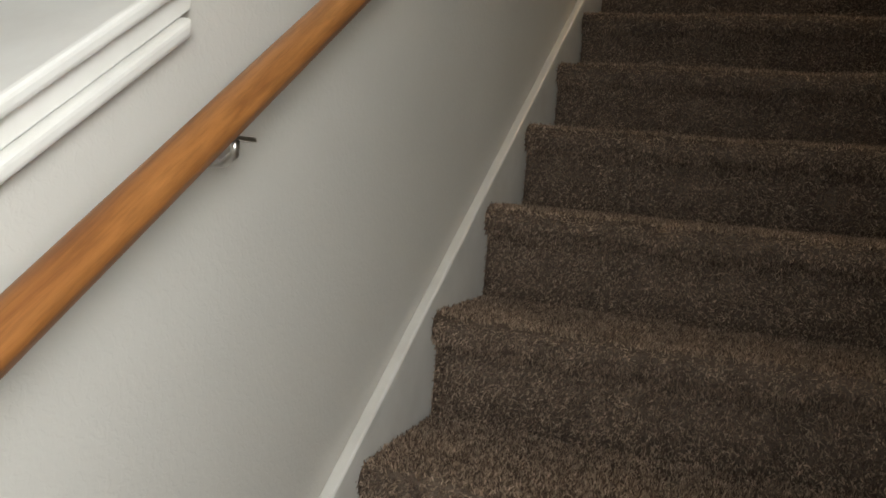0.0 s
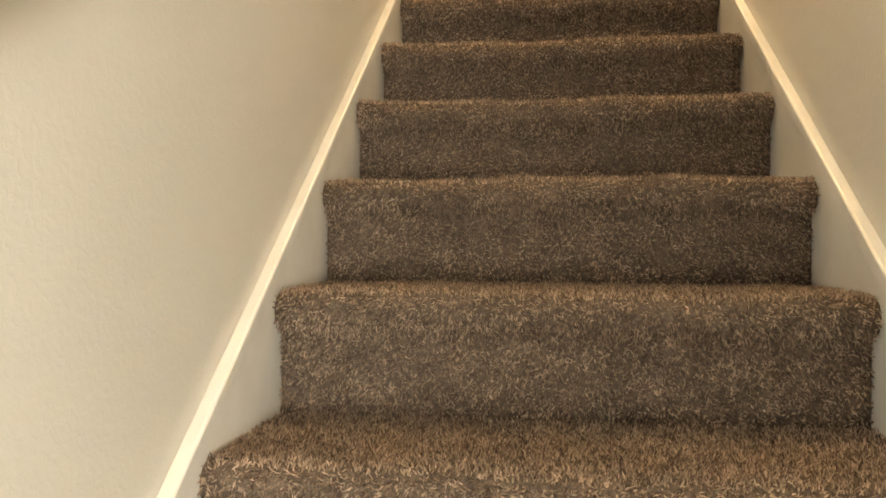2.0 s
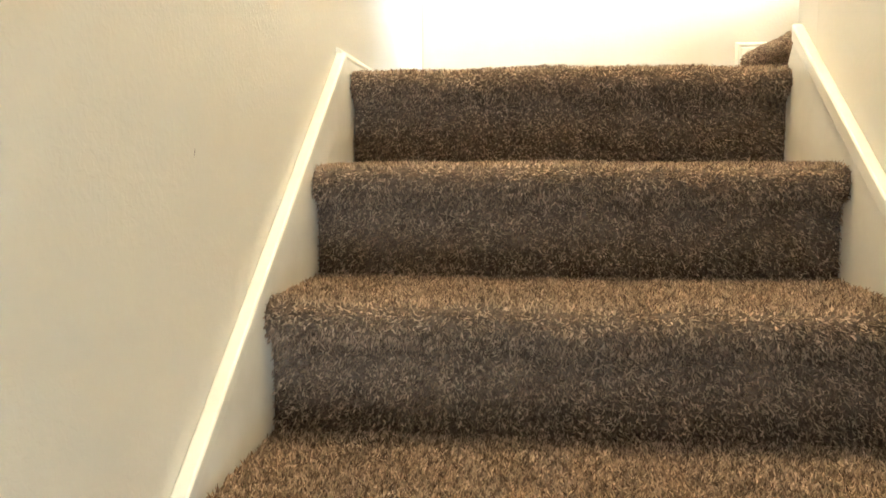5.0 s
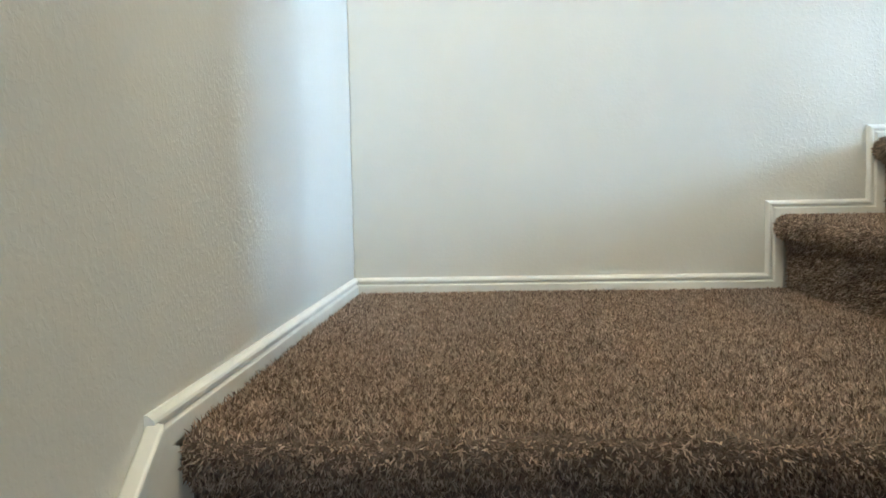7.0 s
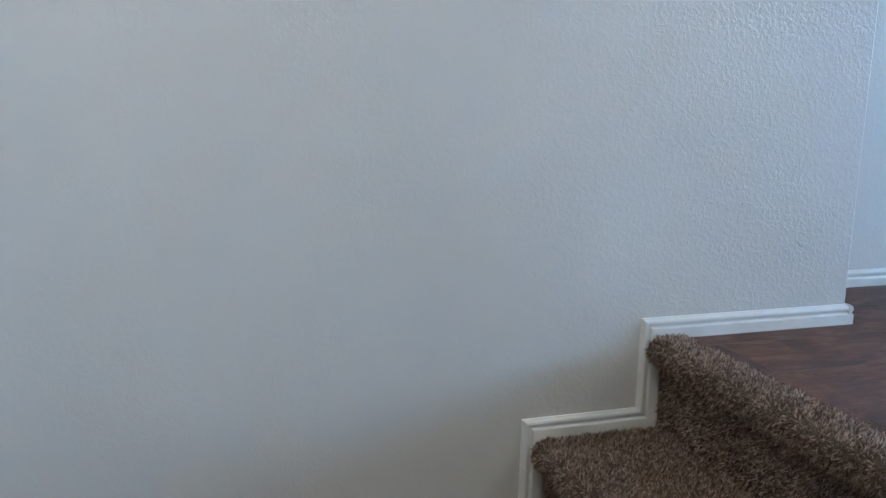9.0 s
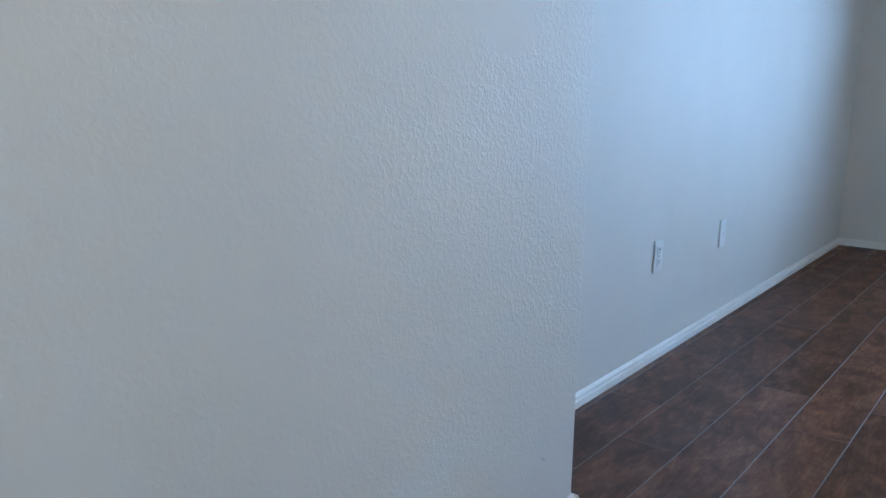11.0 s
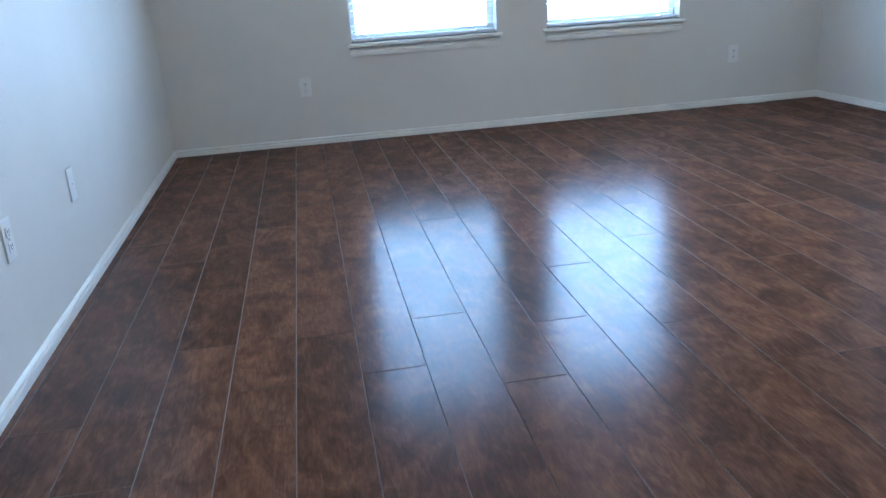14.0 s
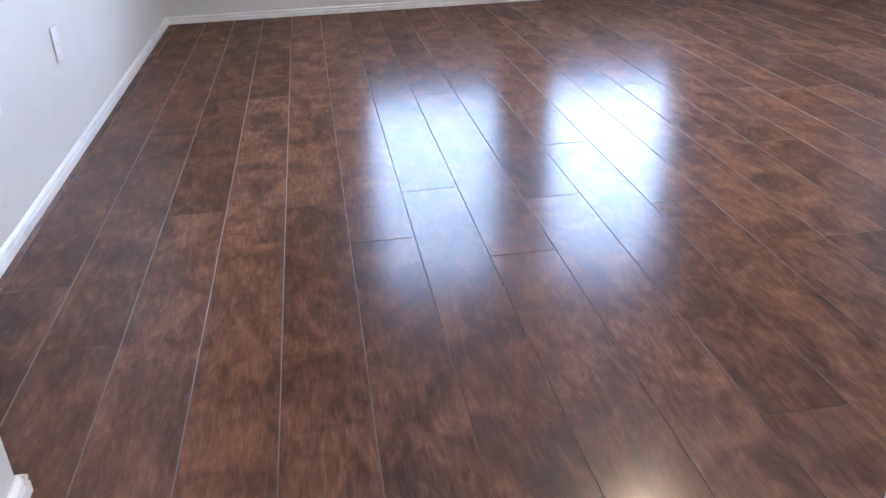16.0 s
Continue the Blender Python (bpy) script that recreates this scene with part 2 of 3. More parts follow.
def prism_bm(poly, axis, a, b, bm=None):
    """A polygon in the two other axes, drawn out along axis from a to b."""
    bm = bm or bmesh.new()

    def place(p, q, w):
        return {"x": (w, p, q), "y": (p, w, q), "z": (p, q, w)}[axis]

    lo = [bm.verts.new(place(p, q, a)) for p, q in poly]
    hi = [bm.verts.new(place(p, q, b)) for p, q in poly]
    bm.faces.new(lo)
    bm.faces.new(hi)
    n = len(poly)
    for i in range(n):
        bm.faces.new((lo[i], lo[(i + 1) % n], hi[(i + 1) % n], hi[i]))
    return bm


def sweep_bm(profile, path, bm=None):
    """Sweeps a closed profile (lists of 3D rings already placed)."""
    bm = bm or bmesh.new()
    rings = [[bm.verts.new(p) for p in ring] for ring in path]
    n = len(rings[0])
    for r0, r1 in zip(rings, rings[1:]):
        for i in range(n):
            bm.faces.new((r0[i], r0[(i + 1) % n], r1[(i + 1) % n], r1[i]))
    bm.faces.new(rings[0])
    bm.faces.new(rings[-1])
    return bm


def tube_bm(points, radius, n=12, bm=None):
    bm = bm or bmesh.new()
    rings = []
    for i, p in enumerate(points):
        p = Vector(p)
        d = (Vector(points[min(i + 1, len(points) - 1)]) - Vector(points[max(i - 1, 0)])).normalized()
        u = d.cross(Vector((0.13, 0.31, 0.94))).normalized()
        v = d.cross(u)
        rings.append([p + radius * (math.cos(a) * u + math.sin(a) * v) for a in [2 * math.pi * k / n for k in range(n)]])
    return sweep_bm(None, rings, bm)


# ---- plan ----
RISE, RUN, OV = 0.185, 0.257, 0.032
W1 = 0.84            # clear width of the long flight
YL = 1.255           # wall at the far side of the landing
XE = 1.790           # its end, where the room opens
FZ = 2 * RISE        # upstairs floor
XW = 5.849           # window wall
YR = 1.545           # the room's long wall
YS = -2.80           # the room's other long wall
CZ = FZ + 2.44
LOW = -14 * RISE     # downstairs floor
JY = 0.03             # end of the wall between the flights
JX, JW = 1.13, 0.29   # end of the wall beside the short flight
SL = RISE / RUN
DY = -0.045          # the top tread is that much deeper

# ---- walls ----
knee = 0.870
wl = [(1.375, LOW), (1.375, CZ), (-3.03, CZ), (-3.03, (-3.03 - DY) * SL + knee), (-4.05, (-4.05 - DY) * SL + knee), (-4.35, (-4.05 - DY) * SL + knee), (-4.35, LOW)]
part("wall_stair_left", prism_bm(wl, "x", -0.13, -0.018), WALL, kind="structure")
part("wall_stair_right", box_bm(W1 + 0.018, W1 + 0.128, -3.7, JY - 0.11, LOW, CZ), WALL, kind="structure")
part("wall_flight_end", box_bm(W1 + 0.018, W1 + 0.128, JY - 0.11, JY, LOW, CZ, 0.004), WALL, kind="structure")
part("wall_short_flight", box_bm(W1 + 0.132, JX, JY - 0.11, JW, LOW, CZ, 0.004), WALL, kind="structure")
part("wall_landing", box_bm(-0.018, XE, YL, YR + 0.12, -0.6, CZ, 0.004), WALL_ROUGH, kind="structure")
part("wall_room_long", box_bm(XE, XW + 0.15, YR, YR + 0.12, FZ - 0.2, CZ), WALL, kind="structure")
part("wall_room_south", box_bm(W1 + 0.128, XW + 0.15, YS - 0.12, YS, FZ - 0.2, CZ), WALL, kind="structure")

# window wall with two openings
WIN = [(0.393, -0.529), (-0.858, -1.762)]
SILL, HEAD = 0.970, 2.44
bm = bmesh.new()
edges_y = [YR, WIN[0][0], WIN[0][1], WIN[1][0], WIN[1][1], YS]
for i in (0, 2, 4):
    box_bm(XW, XW + 0.15, edges_y[i + 1], edges_y[i], FZ - 0.2, CZ, bm=bm)
for a, b in WIN:
    box_bm(XW, XW + 0.15, b, a, FZ - 0.2, SILL, bm=bm)
    box_bm(XW, XW + 0.15, b, a, HEAD, CZ, bm=bm)
part("wall_windows", bm, WALL, kind="structure")

# ceilings
part("ceiling_upper", box_bm(-0.13, XW + 0.15, -4.6, YR + 0.12, CZ, CZ + 0.1), CEIL, kind="structure")
part("wall_over_entry", box_bm(-0.13, W1 + 0.128, -4.6, -4.5, 0.0, CZ), WALL, kind="structure")
part("wall_upper_side", box_bm(W1 + 0.018, W1 + 0.128, -4.6, -3.7, 0.0, CZ), WALL, kind="structure")
part("ceiling_lower", box_bm(-4.6, W1 + 0.128, -7.1, -4.5, -0.05, 0.05), CEIL, kind="structure")
part("wall_living_upper", box_bm(-3.5, -0.13, -4.6, -4.5, 0.05, 1.3), BEIGE, kind="structure")
part("ceiling_living", box_bm(-4.6, -0.13, -4.5, 1.4, 1.3, 1.4), CEIL, kind="structure")

# downstairs shell
part("floor_entry", box_bm(-4.6, W1 + 0.128, -7.1, 1.4, LOW - 0.1, LOW), TILE, kind="structure")
part("wall_living_far", box_bm(-3.6, -3.5, -7.0, 1.4, LOW, 1.3), BEIGE, kind="structure")
part("wall_living_end", box_bm(-3.5, -0.13, 1.3, 1.4, LOW, 1.3), BEIGE, kind="structure")
bm = bmesh.new()
for y0, y1, z0, z1 in ((-7.0, -4.85, LOW, 0.0), (-3.85, -3.7, LOW, 0.0), (-4.85, -3.85, LOW, -1.55), (-4.85, -3.85, -0.08, 0.0)):
    box_bm(W1 + 0.018, W1 + 0.128, y0, y1, z0, z1, bm=bm)
part("wall_entry_right", bm, WALL, kind="structure")
bm = bmesh.new()
for x0, x1, z0, z1 in ((-3.6, -2.55, LOW, -0.05), (-1.05, W1 + 0.128, LOW, -0.05), (-2.55, -1.05, LOW, -1.85), (-2.55, -1.05, -0.55, -0.05)):
    box_bm(x0, x1, -7.0, -6.9, z0, z1, bm=bm)
part("wall_entry", bm, WALL, kind="structure")

# knee wall cap and apron beside the first steps
cap = new("knee_wall_cap")
tagged(cap, "white painted sloping cap on the knee wall beside the carpeted stairs", "trim", kind="structure")


def slope_strip(x0, x1, y0, y1, o0, o1, bevel=0.0, fall=0.0):
    za, zb = (y0 - DY) * SL, (y1 - DY) * SL - fall
    bm = prism_bm([(y0, za + o0), (y1, zb + o0), (y1, zb + o1), (y0, za + o1)], "x", x0, x1)
    if bevel:
        bmesh.ops.bevel(bm, geom=list(bm.edges), offset=bevel, segments=3, affect='EDGES', profile=0.5)
    return bm


part("cap_board", slope_strip(-0.150, 0.004, -4.05, -3.032, 0.872, 0.890, 0.005), TRIM, cap)
part("apron", slope_strip(-0.0178, -0.008, -4.05, -3.040, 0.845, 0.871, 0.002), TRIM, cap)
part("apron_moulding", slope_strip(-0.0178, 0.002, -4.05, -3.048, 0.826, 0.844, 0.005), TRIM, cap)


# ---- skirts of the long flight ----
def skirt(name, xa, xb, xc, y1, c0, c1, fall=0.0):
    ob = new(name)
    tagged(ob, kind="structure")
    yb = DY - 13 * RUN - 0.05
    poly = [(yb, LOW), (yb, (yb - DY) * SL + c0), (y1, (y1 - DY) * SL + c0 - fall), (0.04, -0.012 - fall), (0.04, -0.45), (-0.5, -0.9), (-3.0, LOW)]
    part("skirt_board", prism_bm(poly, "x", xa, xb), TRIM, ob, kind="structure")
    part("skirt_cap", slope_strip(xa, xc, yb, y1, c0, c1, 0.004, fall), TRIM, ob, kind="structure")
    return ob


skirt("skirt_left", -0.0178, -0.002, 0.003, -0.045, 0.017, 0.042, 0.010)
skirt("skirt_right", W1 + 0.0178, W1 + 0.002, W1 - 0.003, JY - 0.030, 0.012, 0.044)

# ---- baseboards ----
BH = 0.043
PROFILE = [(0, 0), (0.013, 0), (0.013, 0.48), (0.0125, 0.52), (0.0075, 0.58), (0.0075, 0.66), (0.011, 0.72), (0.0115, 0.80), (0.010, 0.88), (0.006, 0.95), (0.004, 1.0), (0, 1.0)]


def base_run(bm, a, b, out, up=Vector((0, 0, 1)), h=BH, mitre=(0, 0)):
    """A moulded board from a to b on its back bottom edge; out: away from the wall; mitre: growth of each end per metre of height."""
    a, b, out = Vector(a), Vector(b), Vector(out)
    d = (b - a).normalized()
    rings = []
    for p, mt in ((a, -mitre[0]), (b, mitre[1])):
        rings.append([p + out * u + up * (v * h) + d * (mt * v * h) for u, v in PROFILE])
    return sweep_bm(None, rings, bm)


def baseboard(name, *runs, **more):
    bm = bmesh.new()
    for r in runs:
        base_run(bm, *r, **more)
    return part(name, bm, TRIM, kind="structure")


baseboard("baseboard_landing_left", ((-0.018, -0.050, -0.004), (-0.018, YL, 0.0), (1, 0, 0)))
# the board that climbs beside the short flight: flat and upright runs, mitred
X1, X2 = 1.063, 1.063 + 0.240
out = (0, -1, 0)
U, R = Vector((0, 0, 1)), Vector((-1, 0, 0))
xs1, xs2 = X1 + 0.022, X2 + 0.030
stepped = new("baseboard_stepped")
stepped.location = (xs1, YL, 0)
tagged(stepped, kind="structure")
for a, b, up, mitre in (
    ((-0.018, YL, 0), (xs1, YL, 0), U, (0, -1)), ((xs1, YL, 0), (xs1, YL, RISE), R, (-1, 1)),
    ((xs1, YL, RISE), (xs2, YL, RISE), U, (1, -1)), ((xs2, YL, RISE), (xs2, YL, FZ), R, (-1, 1)),
    ((xs2, YL, FZ), (XE, YL, FZ), U, (1, 0))):
    bm = bmesh.new()
    base_run(bm, Vector(a) - Vector(stepped.location), Vector(b) - Vector(stepped.location), out, up=up, mitre=mitre)
    part("board", bm, TRIM, stepped, kind="structure")
baseboard("baseboard_wall_end", ((XE, YL - 0.013, FZ), (XE, YR, FZ), (1, 0, 0)))
baseboard("baseboard_room_long", ((XE + 0.013, YR, FZ), (XW, YR, FZ), (0, -1, 0)))
baseboard("baseboard_windows", ((XW, YR - 0.013, FZ), (XW, YS, FZ), (-1, 0, 0)))
baseboard("baseboard_south", ((XW - 0.013, YS, FZ), (W1 + 0.13, YS, FZ), (0, 1, 0)))
baseboard("baseboard_jamb", ((JX, JW, FZ), (JX, JY - 0.11, FZ), (1, 0, 0)))

# ---- carpeted stairs ----
rng = np.random.default_rng(5)


def step_profile(depth, riser):
    """Points (y, z) from the foot of the riser over the nosing to the back of the tread."""
    pts = [(OV, -riser), (OV, -riser * 0.6), (OV - 0.001, -0.066), (OV - 0.010, -0.054), (0.006, -0.046), (0.001, -0.036), (-0.001, -0.026), (0.001, -0.015), (0.007, -0.006), (0.018, -0.001), (0.035, 0.0)]
    n = max(3, int(depth / 0.03))
    return pts + [(0.035 + (depth - 0.035) * i / n, 0.0) for i in range(1, n + 1)]


def step_surface(width, depth, riser, seed):
    prof = step_profile(depth, riser)
    r = np.random.default_rng(seed)
    ph = r.uniform(0, 6.28, 6)
    nx = 29
    xs = np.linspace(0, width, nx)

    def sag(x, k):
        return 0.0022 * math.sin(x * 9 + ph[0]) + 0.0016 * math.sin(x * 23 + ph[1]) + 0.001 * math.sin(x * 47 + ph[2] + k)
    rows = []
    for j, (y, z) in enumerate(prof):
        edge = 1.0 if 3 <= j <= 10 else 0.35
        rows.append([(x, y + 0.8 * edge * sag(x + 0.5, j * 0.3), z + edge * sag(x, j * 0.3)) for x in xs])
    return np.array(rows)


def step_mesh(width, depth, riser, seed):
    g = step_surface(width, depth, riser, seed)
    bm = bmesh.new()
    vs = [[bm.verts.new(p) for p in row] for row in g]
    for r0, r1 in zip(vs, vs[1:]):
        for i in range(len(r0) - 1):
            bm.faces.new((r0[i], r0[i + 1], r1[i + 1], r1[i]))
    # close the body below
    low = [bm.verts.new((p.co.x, depth, -riser)) for p in (vs[0][0], vs[0][-1])]
    bm.faces.new([row[0] for row in vs] + [low[0]])
    bm.faces.new([row[-1] for row in reversed(vs)] + [low[1]])
    bm.faces.new([vs[-1][i] for i in range(len(vs[0]))] + [low[1], low[0]])
    bm.faces.new([vs[0][i] for i in range(len(vs[0]))] + [low[1], low[0]])
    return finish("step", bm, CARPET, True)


def pile_mesh(width, depth, riser, seed, per_m2=98000, height=0.0098, thick=0.0023):
    """Cut pile: short bent tapered yarns over the step's surface."""
    g = step_surface(width, depth, riser, seed)
    r = np.random.default_rng(seed + 50)
    seg = np.linalg.norm(np.diff(g[:, 0, 1:], axis=0), axis=1)
    s = np.concatenate([[0], np.cumsum(seg)])
    n = int(per_m2 * width * s[-1])
    u, t = r.uniform(0, 1, n), r.uniform(0, s[-1], n)
    j = np.clip(np.searchsorted(s, t) - 1, 0, len(seg) - 1)
    f = ((t - s[j]) / seg[j])[:, None]
    fi = u * (g.shape[1] - 1)
    i = np.clip(fi.astype(int), 0, g.shape[1] - 2)
    h = (fi - i)[:, None]
    p = (g[j, i] * (1 - h) + g[j, i + 1] * h) * (1 - f) + (g[j + 1, i] * (1 - h) + g[j + 1, i + 1] * h) * f
    tan = g[j + 1, i] - g[j, i]
    tan /= np.linalg.norm(tan, axis=1)[:, None]
    ax = np.tile([1.0, 0, 0], (n, 1))
    nrm = np.cross(ax, tan)
    nrm /= np.linalg.norm(nrm, axis=1)[:, None]
    flat = nrm[:, 2:] > 0.6
    lean = r.normal(0, 1, (n, 2)) * np.where(flat, 0.6, 0.5)
    down = np.where(np.abs(nrm[:, 1]) > 0.6, -0.5, 0.0)[:, None] * np.array([[0, 0, 1.0]])
    d = nrm + ax * lean[:, :1] + tan * lean[:, 1:] + down + tan * np.where(flat, 0.6, -0.05)
    d /= np.linalg.norm(d, axis=1)[:, None]
    side = np.cross(d, nrm * 1.2 + r.normal(0, 0.6, (n, 3)))
    side /= np.linalg.norm(side, axis=1)[:, None]
    L = (height * r.uniform(0.7, 1.25, n))[:, None]
    w = (thick * r.uniform(0.7, 1.2, n))[:, None]
    bend = (np.cross(side, d) * r.normal(0, 0.25, n)[:, None] + ax * r.normal(0, 0.2, n)[:, None]) * L
    base = p - nrm * 0.001
    mid = base + d * L * 0.55
    tip = base + d * L + bend
    verts = np.stack([base - side * w * 0.4, base + side * w * 0.4, mid + side * w * 0.5, mid - side * w * 0.5, tip], axis=1).reshape(-1, 3)
    k = np.arange(n)[:, None] * 5
    q = np.concatenate([k + [[0, 1, 2, 3]]], axis=1)
    tr = k + [[3, 2, 4]]
    me = bpy.data.meshes.new("pile")
    me.vertices.add(len(verts))
    me.vertices.foreach_set("co", verts.astype(np.float32).ravel())
    loops = np.concatenate([q, tr], axis=1).ravel()
    me.loops.add(len(loops))
    me.loops.foreach_set("vertex_index", loops.astype(np.int32))
    me.polygons.add(2 * n)
    starts = (np.arange(n)[:, None] * 7 + [[0, 4]]).ravel()
    me.polygons.foreach_set("loop_start", starts.astype(np.int32))
    me.update(calc_edges=True)
    me.validate()
    me.materials.append(PILE)
    return me


flight = new("long_flight")
tagged(flight, kind="structure")
variants = [(step_mesh(W1, RUN + OV, RISE, s), pile_mesh(W1, RUN + OV - 0.004, RISE, s)) for s in (1, 2, 3, 4)]
top_step = (step_mesh(W1, RUN + OV - DY, RISE, 5), pile_mesh(W1, RUN + OV - DY - 0.004, RISE, 5))
for k in range(1, 14):
    body, yarn = variants[(k * 3 + k // 4) % 4] if k > 1 else top_step
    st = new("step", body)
    st.parent = flight
    st.location = (0, DY - k * RUN, -k * RISE - 0.004)
    tagged(st, "taupe cut-pile carpet over one stair step with a rounded nosing", kind="structure")
    pl = new("carpet_pile", yarn)
    pl.location = st.location
    tagged(pl, "brown and tan twisted cut-pile yarns of the stair carpet", "carpet", kind="stuff")

landing_body, landing_yarn = step_mesh(W1 + 0.25, YL - 0.012, RISE + 0.006, 7), pile_mesh(W1 + 0.25, YL - 0.014, RISE, 7)
landing = new("landing", landing_body)
tagged(landing, "carpeted stair landing in brown taupe cut pile", kind="structure")
pl = new("carpet_pile", landing_yarn)
tagged(pl, "brown and tan twisted cut-pile yarns of the landing carpet", "carpet", kind="stuff")

short = new("short_flight")
tagged(short, kind="structure")
W2 = YL - 0.014 - JW
turn = Matrix.Rotation(radians(-90), 4, 'Z')
for k, x in ((1, X1), (2, X2)):
    depth = X2 - X1 + OV if k == 1 else 0.075
    st = new("step", step_mesh(W2, depth, RISE + 0.008 * (k - 1), 10 + k))
    st.parent = short
    spot = Matrix.Translation((x, YL - 0.013, k * RISE + (0.004 if k == 2 else 0))) @ turn
    st.matrix_local = spot
    tagged(st, "taupe carpet wrapped over a stair step", kind="structure")
    pl = new("carpet_pile", pile_mesh(W2, depth - 0.002, RISE, 10 + k))
    pl.matrix_world = spot
    tagged(pl, "brown and tan twisted cut-pile yarns of the stair carpet", "carpet", kind="stuff")

# ---- handrail ----
rail = new("handrail")
rail.location = (0.06, -3.0, -1.45)
tagged(rail, "varnished oak handrail on metal brackets along the stair wall", "handrail")


def rail_ring(y, dz=0.0):
    out_ = []
    for i in range(20):
        a = 2 * math.pi * i / 20
        c, s = math.cos(a), math.sin(a)
        w = 0.020 * (1 if s > -0.2 else 0.86)
        out_.append((0.0 + c * w, y + 3.0, ((y - DY) * SL + 0.772 + 1.45) + s * 0.021 + 0.004 + dz))
    return out_


part("rail", sweep_bm(None, [rail_ring(y) for y in np.linspace(-3.75, -0.1, 24)]), OAK, rail, smooth=True)


def bracket(y):
    z = (y - DY) * SL + 0.774 + 1.45
    e = new("bracket")
    e.parent = rail
    e.location = (0, y + 3.0, z)
    tagged(e, "small nickel handrail bracket", kind="")
    bm = bmesh.new()
    bmesh.ops.create_cone(bm, cap_ends=True, segments=24, radius1=0.015, radius2=0.012, depth=0.006, matrix=Matrix.Translation((-0.074, 0.03, -0.046)) @ Matrix.Rotation(radians(90), 4, 'Y'))
    part("rosette", bm, METAL, e, smooth=False)
    part("arm", tube_bm([(-0.074, 0.03, -0.046), (-0.045, 0.026, -0.048), (-0.018, 0.012, -0.046), (0.0, 0.0, -0.038), (0.0, 0.0, -0.022)], 0.004), METAL, e, smooth=True)
    part("saddle", box_bm(-0.008, 0.008, -0.02, 0.02, -0.026, -0.022, 0.001), METAL, e)
    return e


for y in (-3.06, -1.9, -0.75):
    bracket(y)

# ---- windows ----
for idx, (a, b) in enumerate(WIN):
    win = new("window_%d" % (idx + 1))
    win.location = (XW, (a + b) / 2, SILL)
    tagged(win, "white framed window with a lowered mini blind above a painted sill", "window", kind="structure")
    y0, y1 = (b - a) / 2, (a - b) / 2
    H = HEAD - SILL
    bm = bmesh.new()
    for c in ((0.09, 0.13, y0, y0 + 0.04, 0, H), (0.09, 0.13, y1 - 0.04, y1, 0, H), (0.09, 0.13, y0 + 0.04, y1 - 0.04, 0, 0.045), (0.09, 0.13, y0 + 0.04, y1 - 0.04, H - 0.04, H), (0.095, 0.125, y0 + 0.04, y1 - 0.04, 0.70 * H - 0.02, 0.70 * H + 0.02)):
        box_bm(*c, 0.003, 1, bm=bm)
    part("window_frame", bm, TRIM, win)
    for z0, z1 in ((0.045, 0.70 * H - 0.02), (0.70 * H + 0.02, H - 0.04)):
        p = part("pane", box_bm(0.108, 0.112, y0 + 0.041, y1 - 0.041, z0, z1), GLASS, win)
        p.visible_shadow = False
    part("window_sill", box_bm(-0.035, 0.09, y0 - 0.03, y1 + 0.03, -0.022, 0.0, 0.005), TRIM, win)
    bm = bmesh.new()
    base_run(bm, (0, y1 + 0.015, -0.078), (0, y0 - 0.015, -0.078), (-1, 0, 0), h=0.055)
    part("apron", bm, TRIM, win)
    blind = new("mini_blind")
    blind.location = (XW + 0.040, (a + b) / 2, SILL)
    tagged(blind, "white mini blind lowered to the sill with its slats open", "blind", "blinds in the room")
    part("head_rail", box_bm(-0.026, 0.026, y0 + 0.006, y1 - 0.006, H - 0.045, H - 0.002, 0.002), VINYL, blind)
    part("bottom_rail", box_bm(-0.024, 0.024, y0 + 0.008, y1 - 0.008, 0.006, 0.026, 0.004), VINYL, blind)
    for yy in (y0 + 0.12, y1 - 0.12):
        part("ladder_clip", box_bm(-0.027, 0.027, yy - 0.010, yy + 0.010, 0.003, 0.030, 0.003), PLASTIC, blind)
        part("ladder_cord", tube_bm([(-0.0255, yy, 0.02), (-0.0255, yy, H - 0.03)], 0.0008, 6), PLASTIC, blind)
    slat = bmesh.new()
    vs = [[slat.verts.new((math.cos(radians(4)) * u, y, math.sin(radians(4)) * u + 0.003 * (1 - (u / 0.024) ** 2))) for u in (-0.024, -0.012, 0, 0.012, 0.024)] for y in (y0 + 0.010, y1 - 0.010)]
    for i in range(4):
        slat.faces.new((vs[0][i], vs[0][i + 1], vs[1][i + 1], vs[1][i]))
    sm = finish("slat", slat, VINYL, True)
    z = 0.064
    while z < H - 0.04:
        s = new("slat", sm)
        s.parent = blind
        s.location = (0, 0, z)
        z += 0.042
    part("pull_cord", tube_bm([(-0.030, y0 + 0.130, H - 0.04), (-0.031, y0 + 0.128, 0.60), (-0.031, y0 + 0.126, 0.545)], 0.0011, 6), PLASTIC, blind)
    part("tassel", tube_bm([(-0.031, y0 + 0.126, 0.545), (-0.031, y0 + 0.124, 0.520)], 0.007, 8), CORD, blind, "dark cord knob")
    part("tassel", tube_bm([(-0.031, y0 + 0.124, 0.520), (-0.031, y0 + 0.119, 0.47), (-0.031, y0 + 0.116, 0.430)], 0.0055, 8), PLASTIC, blind)


